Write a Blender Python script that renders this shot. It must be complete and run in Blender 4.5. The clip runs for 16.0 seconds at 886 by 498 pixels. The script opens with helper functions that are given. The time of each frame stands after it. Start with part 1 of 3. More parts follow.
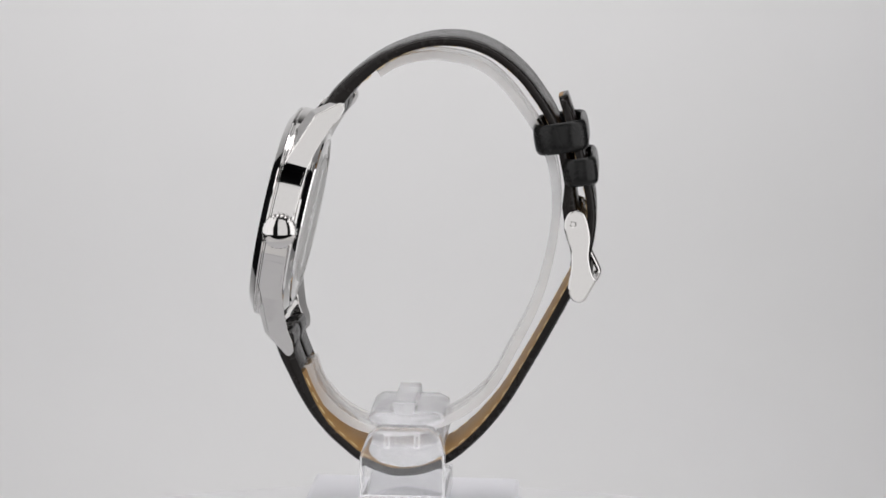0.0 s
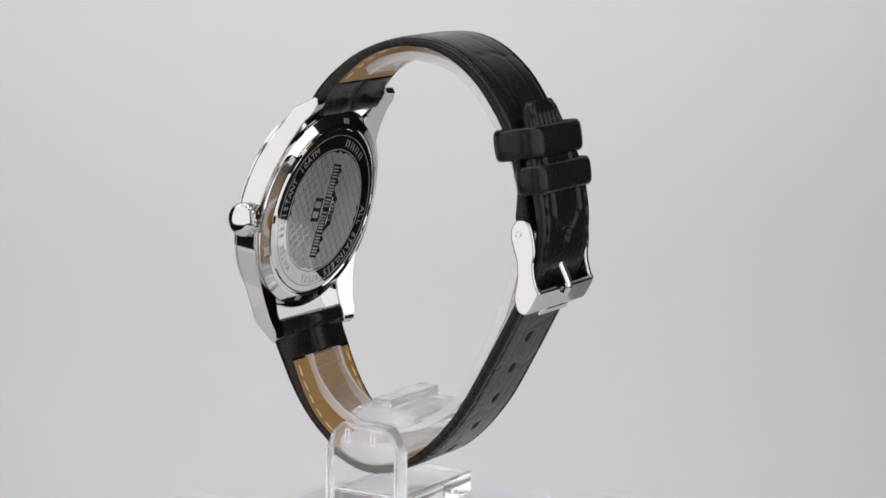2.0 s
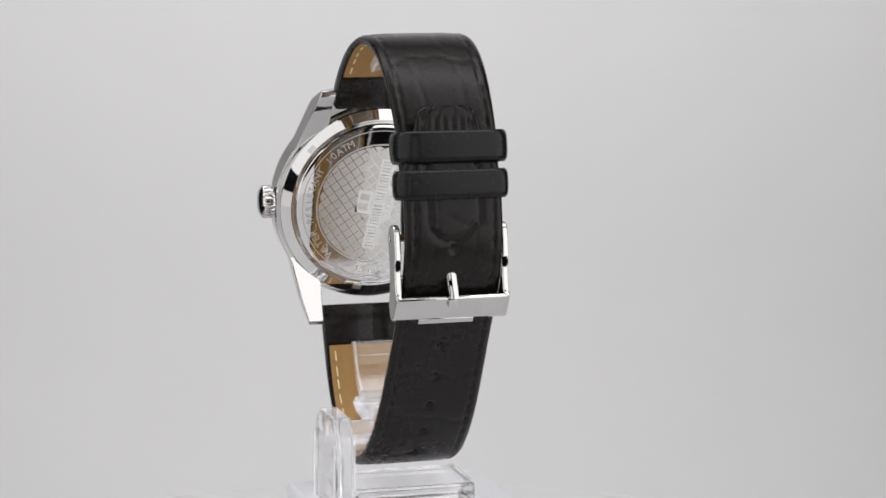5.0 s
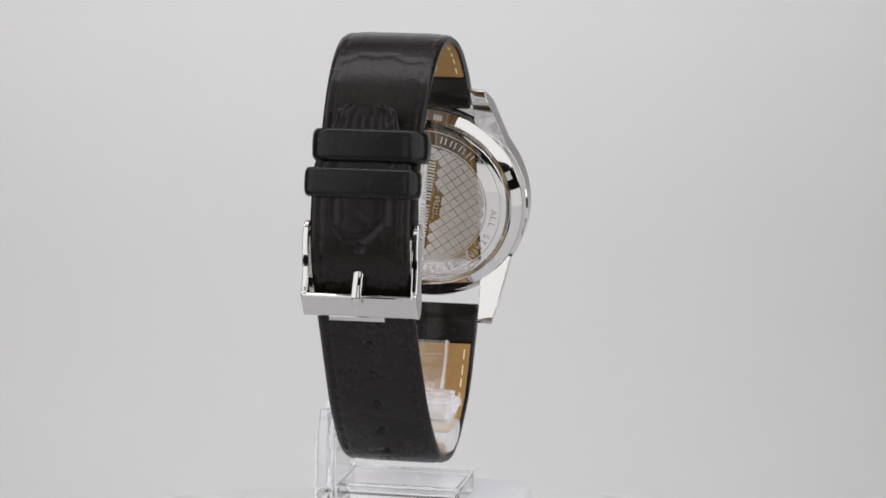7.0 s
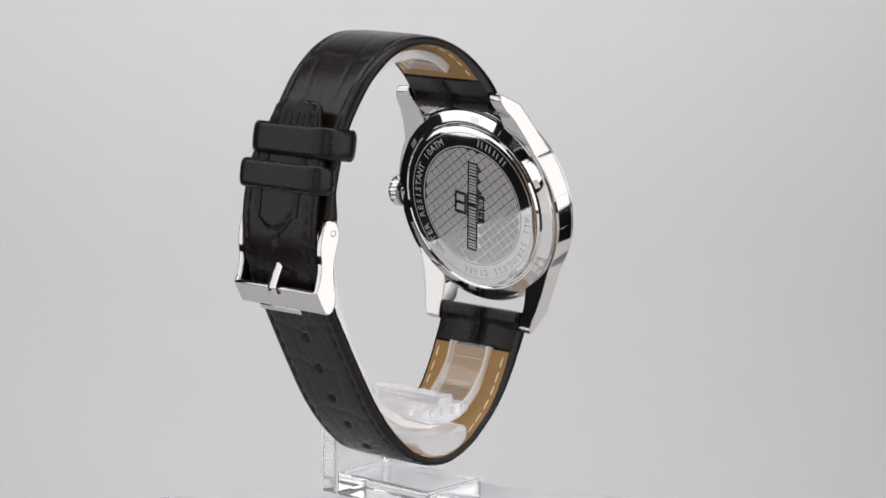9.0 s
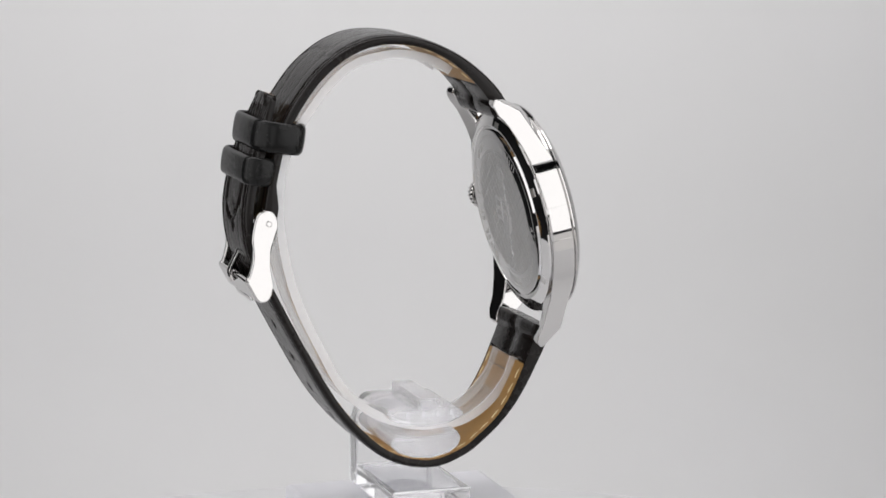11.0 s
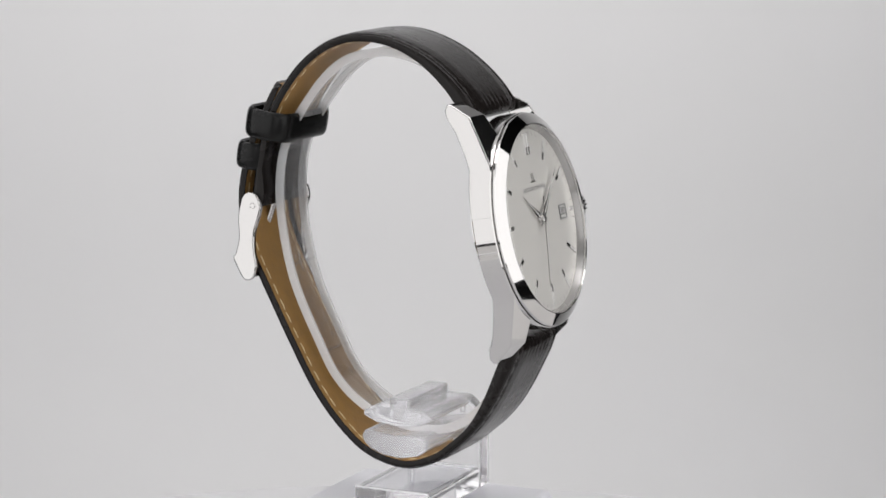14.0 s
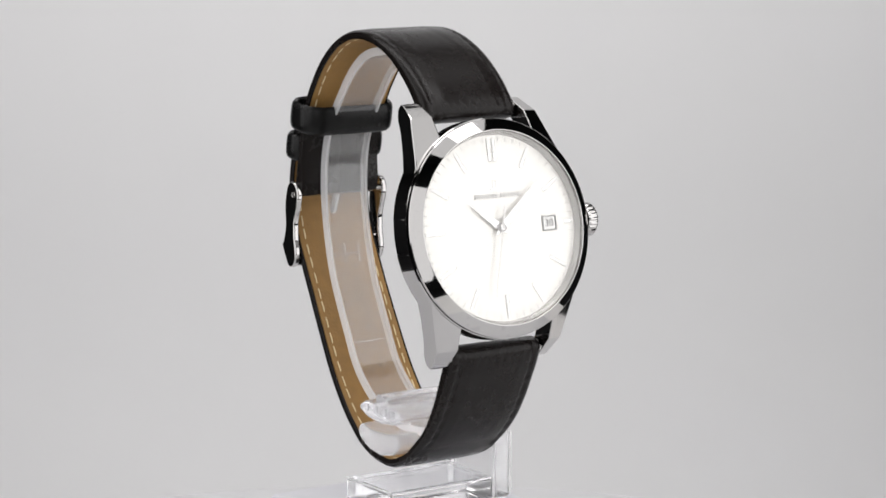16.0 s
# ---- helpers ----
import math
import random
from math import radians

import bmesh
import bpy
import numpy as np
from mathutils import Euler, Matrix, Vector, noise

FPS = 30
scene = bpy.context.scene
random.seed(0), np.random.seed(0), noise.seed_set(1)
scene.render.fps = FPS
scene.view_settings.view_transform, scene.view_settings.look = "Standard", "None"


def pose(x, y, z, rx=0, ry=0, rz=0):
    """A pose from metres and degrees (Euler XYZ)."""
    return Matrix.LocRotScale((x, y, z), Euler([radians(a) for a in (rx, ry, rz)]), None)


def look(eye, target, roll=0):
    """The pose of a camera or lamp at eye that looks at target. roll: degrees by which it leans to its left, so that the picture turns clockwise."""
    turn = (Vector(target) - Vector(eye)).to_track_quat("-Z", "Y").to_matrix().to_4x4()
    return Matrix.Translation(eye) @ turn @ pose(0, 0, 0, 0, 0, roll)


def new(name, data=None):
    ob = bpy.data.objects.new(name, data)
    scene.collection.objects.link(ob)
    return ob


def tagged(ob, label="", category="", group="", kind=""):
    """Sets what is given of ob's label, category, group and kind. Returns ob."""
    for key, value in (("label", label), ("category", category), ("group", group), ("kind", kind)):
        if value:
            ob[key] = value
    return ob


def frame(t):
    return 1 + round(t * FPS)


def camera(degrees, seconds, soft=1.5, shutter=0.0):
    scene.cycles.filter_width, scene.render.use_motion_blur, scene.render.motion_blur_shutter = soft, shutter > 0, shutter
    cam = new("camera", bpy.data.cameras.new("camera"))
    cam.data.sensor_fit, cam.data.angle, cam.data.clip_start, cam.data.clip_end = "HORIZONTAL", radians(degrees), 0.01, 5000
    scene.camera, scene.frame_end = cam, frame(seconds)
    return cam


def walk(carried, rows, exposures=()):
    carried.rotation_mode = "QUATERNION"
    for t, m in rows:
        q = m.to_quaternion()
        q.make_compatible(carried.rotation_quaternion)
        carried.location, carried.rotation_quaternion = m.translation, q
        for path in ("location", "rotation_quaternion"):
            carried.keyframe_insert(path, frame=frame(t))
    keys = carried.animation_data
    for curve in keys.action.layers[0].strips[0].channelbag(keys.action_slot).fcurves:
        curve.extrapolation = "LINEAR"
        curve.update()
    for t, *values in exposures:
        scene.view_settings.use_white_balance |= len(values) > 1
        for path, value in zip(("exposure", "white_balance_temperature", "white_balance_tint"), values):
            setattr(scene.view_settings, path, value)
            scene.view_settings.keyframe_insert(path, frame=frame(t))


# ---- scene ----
cam = camera(19.3, 16.0, soft=1.6)
EYE = Vector((0.0, -0.488, 0.165))
YAW, PITCH = radians(-0.66), radians(-9.41)
AHEAD = Vector((-math.sin(YAW) * math.cos(PITCH), math.cos(YAW) * math.cos(PITCH), math.sin(PITCH)))
STILL = look(EYE, EYE + AHEAD, 0.41)
walk(cam, [(0.0, STILL), (16.0, STILL)])

# ---- world and light ----
world = bpy.data.worlds.new("studio_dark")
world.use_nodes = True
scene.world = world
world.node_tree.nodes["Background"].inputs[0].default_value = (0.9, 0.95, 1.0, 1)
world.node_tree.nodes["Background"].inputs[1].default_value = 0.02


def softbox(name, eye, target, wide, high, watts, colour=(1.0, 0.988, 0.988)):
    lamp = bpy.data.lights.new(name, "AREA")
    lamp.shape, lamp.size, lamp.size_y, lamp.energy, lamp.color = "RECTANGLE", wide, high, watts, colour
    ob = new(name, lamp)
    ob.matrix_world = look(eye, target)
    return ob


softbox("softbox_left", (-0.609, -0.345, 0.39), (0, 0.0, 0.39), 1.0, 1.02, 4.6)
softbox("softbox_right", (0.624, -0.318, 0.39), (0, 0.0, 0.39), 1.0, 1.02, 5.7)
softbox("softbox_top", (0, -0.01, 1.05), (0, -0.01, 0.0), 1.3, 1.10, 4.0)
# glow standing in for a pale lit panel behind the camera
softbox("front_panel_glow", (0, -0.82, 0.315), (0, 0, 0.315), 0.42, 0.89, 1.3)
# added lamp without a known source, lifts the paper's brightness
softbox("backdrop_fill", (-0.34, 0.08, 0.58), (-0.18, 0.75, -0.14), 1.5, 0.24, 3.3, (1.0, 0.975, 0.98))
scene.view_settings.exposure = 0.0


# ---- materials ----
def mat(name, colour, rough=0.5, metal=0.0, coat=0.0, grain=0.0, grain_scale=400.0, bump=0.0, bump_scale=900.0, rough_var=0.0):
    m = bpy.data.materials.new(name)
    m.use_nodes = True
    nt = m.node_tree
    b = nt.nodes["Principled BSDF"]
    b.inputs["Base Color"].default_value = (*colour, 1)
    b.inputs["Roughness"].default_value = rough
    b.inputs["Metallic"].default_value = metal
    b.inputs["Coat Weight"].default_value = coat
    co = nt.nodes.new("ShaderNodeTexCoord")
    if grain or rough_var:
        n1 = nt.nodes.new("ShaderNodeTexNoise")
        n1.inputs["Scale"].default_value = grain_scale
        n1.inputs["Detail"].default_value = 6
        n2 = nt.nodes.new("ShaderNodeTexNoise")
        n2.inputs["Scale"].default_value = grain_scale * 0.12
        nt.links.new(co.outputs["Object"], n1.inputs["Vector"])
        nt.links.new(co.outputs["Object"], n2.inputs["Vector"])
        add = nt.nodes.new("ShaderNodeMath")
        add.operation = "ADD"
        nt.links.new(n1.outputs["Fac"], add.inputs[0])
        nt.links.new(n2.outputs["Fac"], add.inputs[1])
        if grain:
            r = nt.nodes.new("ShaderNodeMapRange")
            r.inputs["From Min"].default_value, r.inputs["From Max"].default_value = 0.6, 1.4
            r.inputs["To Min"].default_value, r.inputs["To Max"].default_value = 1 - grain, 1 + grain
            mul = nt.nodes.new("ShaderNodeVectorMath")
            mul.operation = "SCALE"
            mul.inputs[0].default_value = colour
            nt.links.new(add.outputs[0], r.inputs["Value"])
            nt.links.new(r.outputs[0], mul.inputs["Scale"])
            nt.links.new(mul.outputs[0], b.inputs["Base Color"])
        if rough_var:
            r = nt.nodes.new("ShaderNodeMapRange")
            r.inputs["From Min"].default_value, r.inputs["From Max"].default_value = 0.6, 1.4
            r.inputs["To Min"].default_value, r.inputs["To Max"].default_value = max(0.0, rough - rough_var), rough + rough_var
            nt.links.new(add.outputs[0], r.inputs["Value"])
            nt.links.new(r.outputs[0], b.inputs["Roughness"])
    if bump:
        n = nt.nodes.new("ShaderNodeTexNoise")
        n.inputs["Scale"].default_value = bump_scale
        n.inputs["Detail"].default_value = 5
        nt.links.new(co.outputs["Object"], n.inputs["Vector"])
        bp = nt.nodes.new("ShaderNodeBump")
        bp.inputs["Strength"].default_value = bump
        bp.inputs["Distance"].default_value = 0.0002
        nt.links.new(n.outputs["Fac"], bp.inputs["Height"])
        nt.links.new(bp.outputs[0], b.inputs["Normal"])
    return m


def clear(name, tint=(1, 1, 1), rough=0.03, through_share=1.0, ior=1.47):
    m = bpy.data.materials.new(name)
    m.use_nodes = True
    b = m.node_tree.nodes["Principled BSDF"]
    b.inputs["Base Color"].default_value = (*tint, 1)
    b.inputs["Roughness"].default_value = rough
    b.inputs["IOR"].default_value = ior
    b.inputs["Transmission Weight"].default_value = through_share
    return m


def pane(name, straight=0.095):
    """Thin glass: what lies behind shows straight through; the slant of the surface drives the gloss."""
    m = bpy.data.materials.new(name)
    m.use_nodes = True
    nt = m.node_tree
    nt.nodes.remove(nt.nodes["Principled BSDF"])
    tr, gl = nt.nodes.new("ShaderNodeBsdfTransparent"), nt.nodes.new("ShaderNodeBsdfGlossy")
    gl.inputs["Roughness"].default_value = 0.11
    lw, mix = nt.nodes.new("ShaderNodeLayerWeight"), nt.nodes.new("ShaderNodeMixShader")
    lw.inputs["Blend"].default_value = 0.5
    power, slant = nt.nodes.new("ShaderNodeMath"), nt.nodes.new("ShaderNodeMapRange")
    power.operation = "POWER"
    power.inputs[1].default_value = 5.0
    slant.inputs["To Min"].default_value, slant.inputs["To Max"].default_value = straight, 1.0
    nt.links.new(lw.outputs["Facing"], power.inputs[0])
    nt.links.new(power.outputs[0], slant.inputs["Value"])
    nt.links.new(slant.outputs[0], mix.inputs[0])
    nt.links.new(tr.outputs[0], mix.inputs[1])
    nt.links.new(gl.outputs[0], mix.inputs[2])
    nt.links.new(mix.outputs[0], nt.nodes["Material Output"].inputs[0])
    return m


def haze(name, white, straight, tone=0.86):
    """Clear plastic with some white haze in it."""
    m = pane(name, straight)
    nt = m.node_tree
    mix = next(n for n in nt.nodes if n.type == "MIX_SHADER")
    tr = next(n for n in nt.nodes if n.type == "BSDF_TRANSPARENT")
    di, body, no = nt.nodes.new("ShaderNodeBsdfDiffuse"), nt.nodes.new("ShaderNodeMixShader"), nt.nodes.new("ShaderNodeTexNoise")
    di.inputs["Color"].default_value = (tone, tone, tone * 1.01, 1)
    no.inputs["Scale"].default_value = 900
    rng = nt.nodes.new("ShaderNodeMapRange")
    rng.inputs["To Min"].default_value, rng.inputs["To Max"].default_value = white * 0.93, white * 1.07
    co = nt.nodes.new("ShaderNodeTexCoord")
    nt.links.new(co.outputs["Object"], no.inputs["Vector"])
    nt.links.new(no.outputs["Fac"], rng.inputs["Value"])
    nt.links.new(rng.outputs[0], body.inputs[0])
    nt.links.new(tr.outputs[0], body.inputs[1])
    nt.links.new(di.outputs[0], body.inputs[2])
    nt.links.new(body.outputs[0], mix.inputs[1])
    return m


STEEL = mat("polished_steel", (0.56, 0.55, 0.543), 0.05, 1.0, rough_var=0.02, grain_scale=300)
MIRROR = mat("mirror_steel", (0.72, 0.715, 0.71), 0.035, 1.0, rough_var=0.015, grain_scale=250)
FROST = mat("frosted_steel", (0.72, 0.715, 0.705), 0.33, 1.0, grain=0.08, grain_scale=2500)
DIAL = mat("silvered_dial", (0.82, 0.805, 0.765), 0.25, 0.35, grain=0.008, grain_scale=900)
REHAUT = mat("satin_ring", (0.55, 0.54, 0.53), 0.22, 0.7, grain=0.03, grain_scale=900)
BLACKP = mat("black_print", (0.03, 0.03, 0.03), 0.4)
GREYP = mat("grey_print", (0.22, 0.22, 0.22), 0.4)
WHITEP = mat("date_white", (0.85, 0.845, 0.82), 0.25, 0.3, grain=0.01)
LEATHER = mat("black_leather", (0.0084, 0.0066, 0.0061), 0.26, 0.0, grain=0.25, grain_scale=700, bump=0.12, bump_scale=1300, rough_var=0.05)
KEEPER = mat("smooth_black_leather", (0.007, 0.007, 0.007), 0.25, 0.0, grain=0.2, grain_scale=600, bump=0.14, bump_scale=1600, rough_var=0.07)
TAN = mat("tan_lining_leather", (0.30, 0.165, 0.047), 0.55, 0.0, grain=0.16, grain_scale=500, bump=0.5, bump_scale=2000, rough_var=0.1)
CREAM = mat("cream_thread", (0.72, 0.60, 0.36), 0.7, grain=0.1, grain_scale=3000)
BTHREAD = mat("black_thread", (0.008, 0.008, 0.008), 0.6, grain=0.1, grain_scale=3000)
ACRYL = clear("clear_acrylic", (0.92, 0.92, 0.93), 0.06, 0.93)
HAZY = clear("hazy_clear_acrylic", (0.84, 0.84, 0.86), 0.2, 0.80)
CUFFM = haze("clear_flexible_plastic", 0.14, 0.06, 0.5)
# whiter haze, the gleam of lit plastic edges put into the colour
EDGE_GLEAM = haze("plastic_edge_gleam", 0.36, 0.03)
FROSTED = mat("milky_acrylic", (0.69, 0.69, 0.73), 0.3, grain=0.02)
CRYSTAL = pane("mineral_crystal")
TABLE = mat("white_turntable", (0.62, 0.62, 0.63), 0.30, grain=0.015, grain_scale=60, rough_var=0.05)
PAPER = mat("backdrop_paper", (0.795, 0.795, 0.80), 0.8, grain=0.012, grain_scale=25, bump=0.1, bump_scale=300)
DARK = mat("dark_studio", (0.03, 0.03, 0.032), 0.8, grain=0.2, grain_scale=12)
BOARD = mat("white_board", (0.8, 0.79, 0.78), 0.7, grain=0.02, grain_scale=20)

for dark_hide in (LEATHER, KEEPER):
    dark_hide.node_tree.nodes["Principled BSDF"].inputs["Specular IOR Level"].default_value = 0.20

# ---- mesh helpers, sizes in millimetres ----
MM = 0.001


def part(name, bm, material, parent=None, label="", smooth=True, bevel=0.0, segments=2, auto=35.0):
    """Links a bmesh in millimetres as one mesh object under its parent."""
    bmesh.ops.recalc_face_normals(bm, faces=bm.faces[:])
    bmesh.ops.scale(bm, vec=(MM, MM, MM), verts=bm.verts[:])
    me = bpy.data.meshes.new(name)
    for f in bm.faces:
        f.smooth = smooth
    if smooth:
        limit = radians(auto)
        for e in bm.edges:
            e.smooth = not (len(e.link_faces) == 2 and e.calc_face_angle(0.0) > limit)
    bm.to_mesh(me)
    bm.free()
    me.materials.append(material)
    ob = new(name, me)
    if parent is not None:
        ob.parent = parent
    if bevel:
        b = ob.modifiers.new("bevel", "BEVEL")
        b.width, b.segments, b.limit_method, b.angle_limit = bevel * MM, segments, "ANGLE", radians(30)
        b.harden_normals = False
    if label:
        tagged(ob, label)
    return ob


def thing(name, x, y, z, label, category, group="", kind=""):
    ob = new(name)
    ob.empty_display_size = 0.01
    ob.matrix_world = pose(x, y, z)
    return tagged(ob, label, category, group, kind)


def bm_new():
    return bmesh.new()


def add_box(bm, x0, x1, y0, y1, z0, z1, m=None):
    vs = [bm.verts.new(Vector(p)) for p in ((x0, y0, z0), (x1, y0, z0), (x1, y1, z0), (x0, y1, z0), (x0, y0, z1), (x1, y0, z1), (x1, y1, z1), (x0, y1, z1))]
    for q in ((0, 3, 2, 1), (4, 5, 6, 7), (0, 1, 5, 4), (1, 2, 6, 5), (2, 3, 7, 6), (3, 0, 4, 7)):
        bm.faces.new([vs[i] for i in q])
    if m is not None:
        bmesh.ops.transform(bm, matrix=m, verts=vs)
    return vs


def add_prism(bm, outline, a, b, place):
    """An outline of 2D points drawn out from a to b; place(p, q, depth) gives the 3D point."""
    lo = [bm.verts.new(place(p, q, a)) for p, q in outline]
    hi = [bm.verts.new(place(p, q, b)) for p, q in outline]
    bm.faces.new(lo[::-1])
    bm.faces.new(hi)
    n = len(outline)
    for i in range(n):
        bm.faces.new((lo[i], lo[(i + 1) % n], hi[(i + 1) % n], hi[i]))


def add_lathe(bm, profile, steps, place, closed=False):
    """A profile of (radius, height) turned round; place(x, y, h) gives the 3D point."""
    rings = []
    for r, h in profile:
        if r < 1e-6:
            rings.append([bm.verts.new(place(0, 0, h))])
        else:
            rings.append([bm.verts.new(place(r * math.cos(2 * math.pi * k / steps), r * math.sin(2 * math.pi * k / steps), h)) for k in range(steps)])
    pairs = list(zip(rings, rings[1:]))
    if closed:
        pairs.append((rings[-1], rings[0]))
    for a, b in pairs:
        for k in range(steps):
            j = (k + 1) % steps
            if len(a) == 1 and len(b) > 1:
                bm.faces.new((a[0], b[k], b[j]))
            elif len(b) == 1 and len(a) > 1:
                bm.faces.new((a[k], a[j], b[0]))
            elif len(a) > 1:
                bm.faces.new((a[k], a[j], b[j], b[k]))


def spline(points, step):
    """Catmull-Rom through 2D points, resampled at even steps."""
    p = [Vector(q) for q in points]
    p = [2 * p[0] - p[1]] + p + [2 * p[-1] - p[-2]]
    fine = []
    for i in range(1, len(p) - 2):
        for k in range(20):
            t = k / 20
            fine.append(0.5 * (2 * p[i] + (p[i + 1] - p[i - 1]) * t + (2 * p[i - 1] - 5 * p[i] + 4 * p[i + 1] - p[i + 2]) * t * t + (3 * p[i] - p[i - 1] - 3 * p[i + 1] + p[i + 2]) * t ** 3))
    fine.append(p[-2])
    lengths = [0.0]
    for a, b in zip(fine, fine[1:]):
        lengths.append(lengths[-1] + (b - a).length)
    n = max(2, round(lengths[-1] / step))
    out, j = [], 0
    for k in range(n + 1):
        s = lengths[-1] * k / n
        while j < len(fine) - 2 and lengths[j + 1] < s:
            j += 1
        f = (s - lengths[j]) / max(1e-9, lengths[j + 1] - lengths[j])
        out.append((s, fine[j].lerp(fine[j + 1], f)))
    return out


def frames_of(path):
    """(distance, point, outward normal) along a path that runs clockwise or not round the loop's middle."""
    rows = []
    n = len(path)
    for i, (s, p) in enumerate(path):
        d = (path[min(i + 1, n - 1)][1] - path[max(i - 1, 0)][1]).normalized()
        nn = Vector((-d.y, d.x))
        rows.append((s, p, nn))
    mid = Vector((3.0, 0.0))
    if sum((nn.dot((p - mid).normalized()) for _, p, nn in rows)) < 0:
        rows = [(s, p, -nn) for s, p, nn in rows]
    return rows


LIFT = 40.8  # the watch's own origin lies at the foot of its loop
SIDE = -1.84  # the watch's middle plane lies this far off the turning axis


def at(v, u, z):
    return Vector((v, u + SIDE, z + LIFT))


def add_band(bm, rows, section):
    """A band along rows; section(s, i) gives a closed list of (u, h), h outward from the path."""
    rings = []
    for i, (s, p, nn) in enumerate(rows):
        rings.append([bm.verts.new(at(p.x + nn.x * h, u, p.y + nn.y * h)) for u, h in section(s, i)])
    for a, b in zip(rings, rings[1:]):
        n = len(a)
        for k in range(n):
            bm.faces.new((a[k], a[(k + 1) % n], b[(k + 1) % n], b[k]))
    bm.faces.new(rings[0][::-1])
    bm.faces.new(rings[-1])


def text_bm(bm, body, size, m, depth=0.05):
    """Letters of the built-in font as flat slabs, centred on their own origin and laid by the matrix m."""
    cu = bpy.data.curves.new("letters", "FONT")
    cu.body, cu.size, cu.align_x, cu.align_y, cu.extrude, cu.resolution_u = body, size, "CENTER", "CENTER", depth / 2, 3
    ob = new("letters", cu)
    dg = bpy.context.evaluated_depsgraph_get()
    me = bpy.data.meshes.new_from_object(ob.evaluated_get(dg))
    before = set(bm.verts)
    bm.from_mesh(me)
    bmesh.ops.transform(bm, matrix=m, verts=[v for v in bm.verts if v not in before])
    bpy.data.objects.remove(ob)
    bpy.data.curves.remove(cu)
    bpy.data.meshes.remove(me)


# ---- the setting: sweep and an added reflector board ----
def build_setting():
    bm = bm_new()
    add_box(bm, -1600, 1600, -1500, 1500, -480, -460)
    tagged(part("floor", bm, DARK, smooth=False), "dark matt studio floor", "floor", kind="structure")
    bm = bm_new()
    # unseen white board, cut so the mirror back reflects its bright part
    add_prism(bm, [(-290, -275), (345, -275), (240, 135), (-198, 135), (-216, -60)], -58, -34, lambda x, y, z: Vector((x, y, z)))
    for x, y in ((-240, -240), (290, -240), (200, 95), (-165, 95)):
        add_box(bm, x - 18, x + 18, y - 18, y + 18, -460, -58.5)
    tagged(part("reflector_board", bm, BOARD, smooth=False, bevel=3), "added white board, outline fitted to the case back's reflections", "table", kind="structure")
    # paper sweep: flat behind the turntable, then curving up
    bm = bm_new()
    prof = [(200, -459.0), (330, -459.0)]
    for k in range(1, 17):
        a = k / 16 * math.pi / 2
        prof.append((330 + 420 * math.sin(a), -459 + 420 * (1 - math.cos(a))))
    prof.append((750, 1300))
    lo = [bm.verts.new((-650, y, z)) for y, z in prof]
    hi = [bm.verts.new((650, y, z)) for y, z in prof]
    for i in range(len(prof) - 1):
        bm.faces.new((lo[i], lo[i + 1], hi[i + 1], hi[i]))
    ob = part("backdrop", bm, PAPER, auto=60)
    so = ob.modifiers.new("thickness", "SOLIDIFY")
    so.thickness, so.offset = 0.0008, 0
    tagged(ob, "pale grey seamless paper sweep curving up behind", "backdrop", kind="structure")
    for name, box in (("wall_left", (-1620, -1600, -1500, 1500)), ("wall_right", (1600, 1620, -1500, 1500)), ("wall_back", (-1600, 1600, 1500, 1520)), ("wall_front", (-1600, 1600, -1520, -1500))):
        bm = bm_new()
        add_box(bm, *box, -480, 2200)
        tagged(part(name, bm, DARK, smooth=False), "dark studio wall", "wall", kind="structure")
    bm = bm_new()
    add_box(bm, -1620, 1620, -1520, 1520, 2200, 2220)
    tagged(part("ceiling", bm, DARK, smooth=False), "dark studio ceiling", "ceiling", kind="structure")


def build_turntable():
    t = thing("turntable", 0, 0, -0.033, "round white glossy turntable platform on an added white board", "turntable")
    bm = bm_new()
    add_lathe(bm, [(0, 13.0), (0, 33), (146, 33), (148.8, 32.2), (150, 30), (150, 15), (149, 13)], 160, lambda x, y, h: Vector((x, y, h)))
    part("platter", bm, TABLE, t, auto=50)
    bm = bm_new()
    add_lathe(bm, [(0, -0.9), (0, 13), (86, 13), (88, 10), (90, -0.9)], 96, lambda x, y, h: Vector((x, y, h)))
    part("turntable_base", bm, mat("grey_plastic", (0.3, 0.3, 0.31), 0.5, grain=0.05), t)
    return t


# ---- the case: an own frame of u (across), s (up the dial) and n (out of the dial) ----
TILT = radians(11.8)
CV, CZ = -25.0, 7.3


def case_at(u, s, n):
    return at(CV + s * math.sin(TILT) - n * math.cos(TILT), u, CZ + s * math.cos(TILT) + n * math.sin(TILT))


def case_matrix(u, s, n, turn=0.0, back=False):
    """Lays letters flat on the dial, or on the back, read from outside."""
    up = (case_at(0, 1, 0) - case_at(0, 0, 0))
    out = (case_at(0, 0, 1) - case_at(0, 0, 0))
    if back:
        out = -out
    right = up.cross(out)
    m = Matrix((right, up, out)).transposed().to_4x4()
    m.translation = case_at(u, s, n)
    return m @ Matrix.Rotation(turn, 4, "Z")


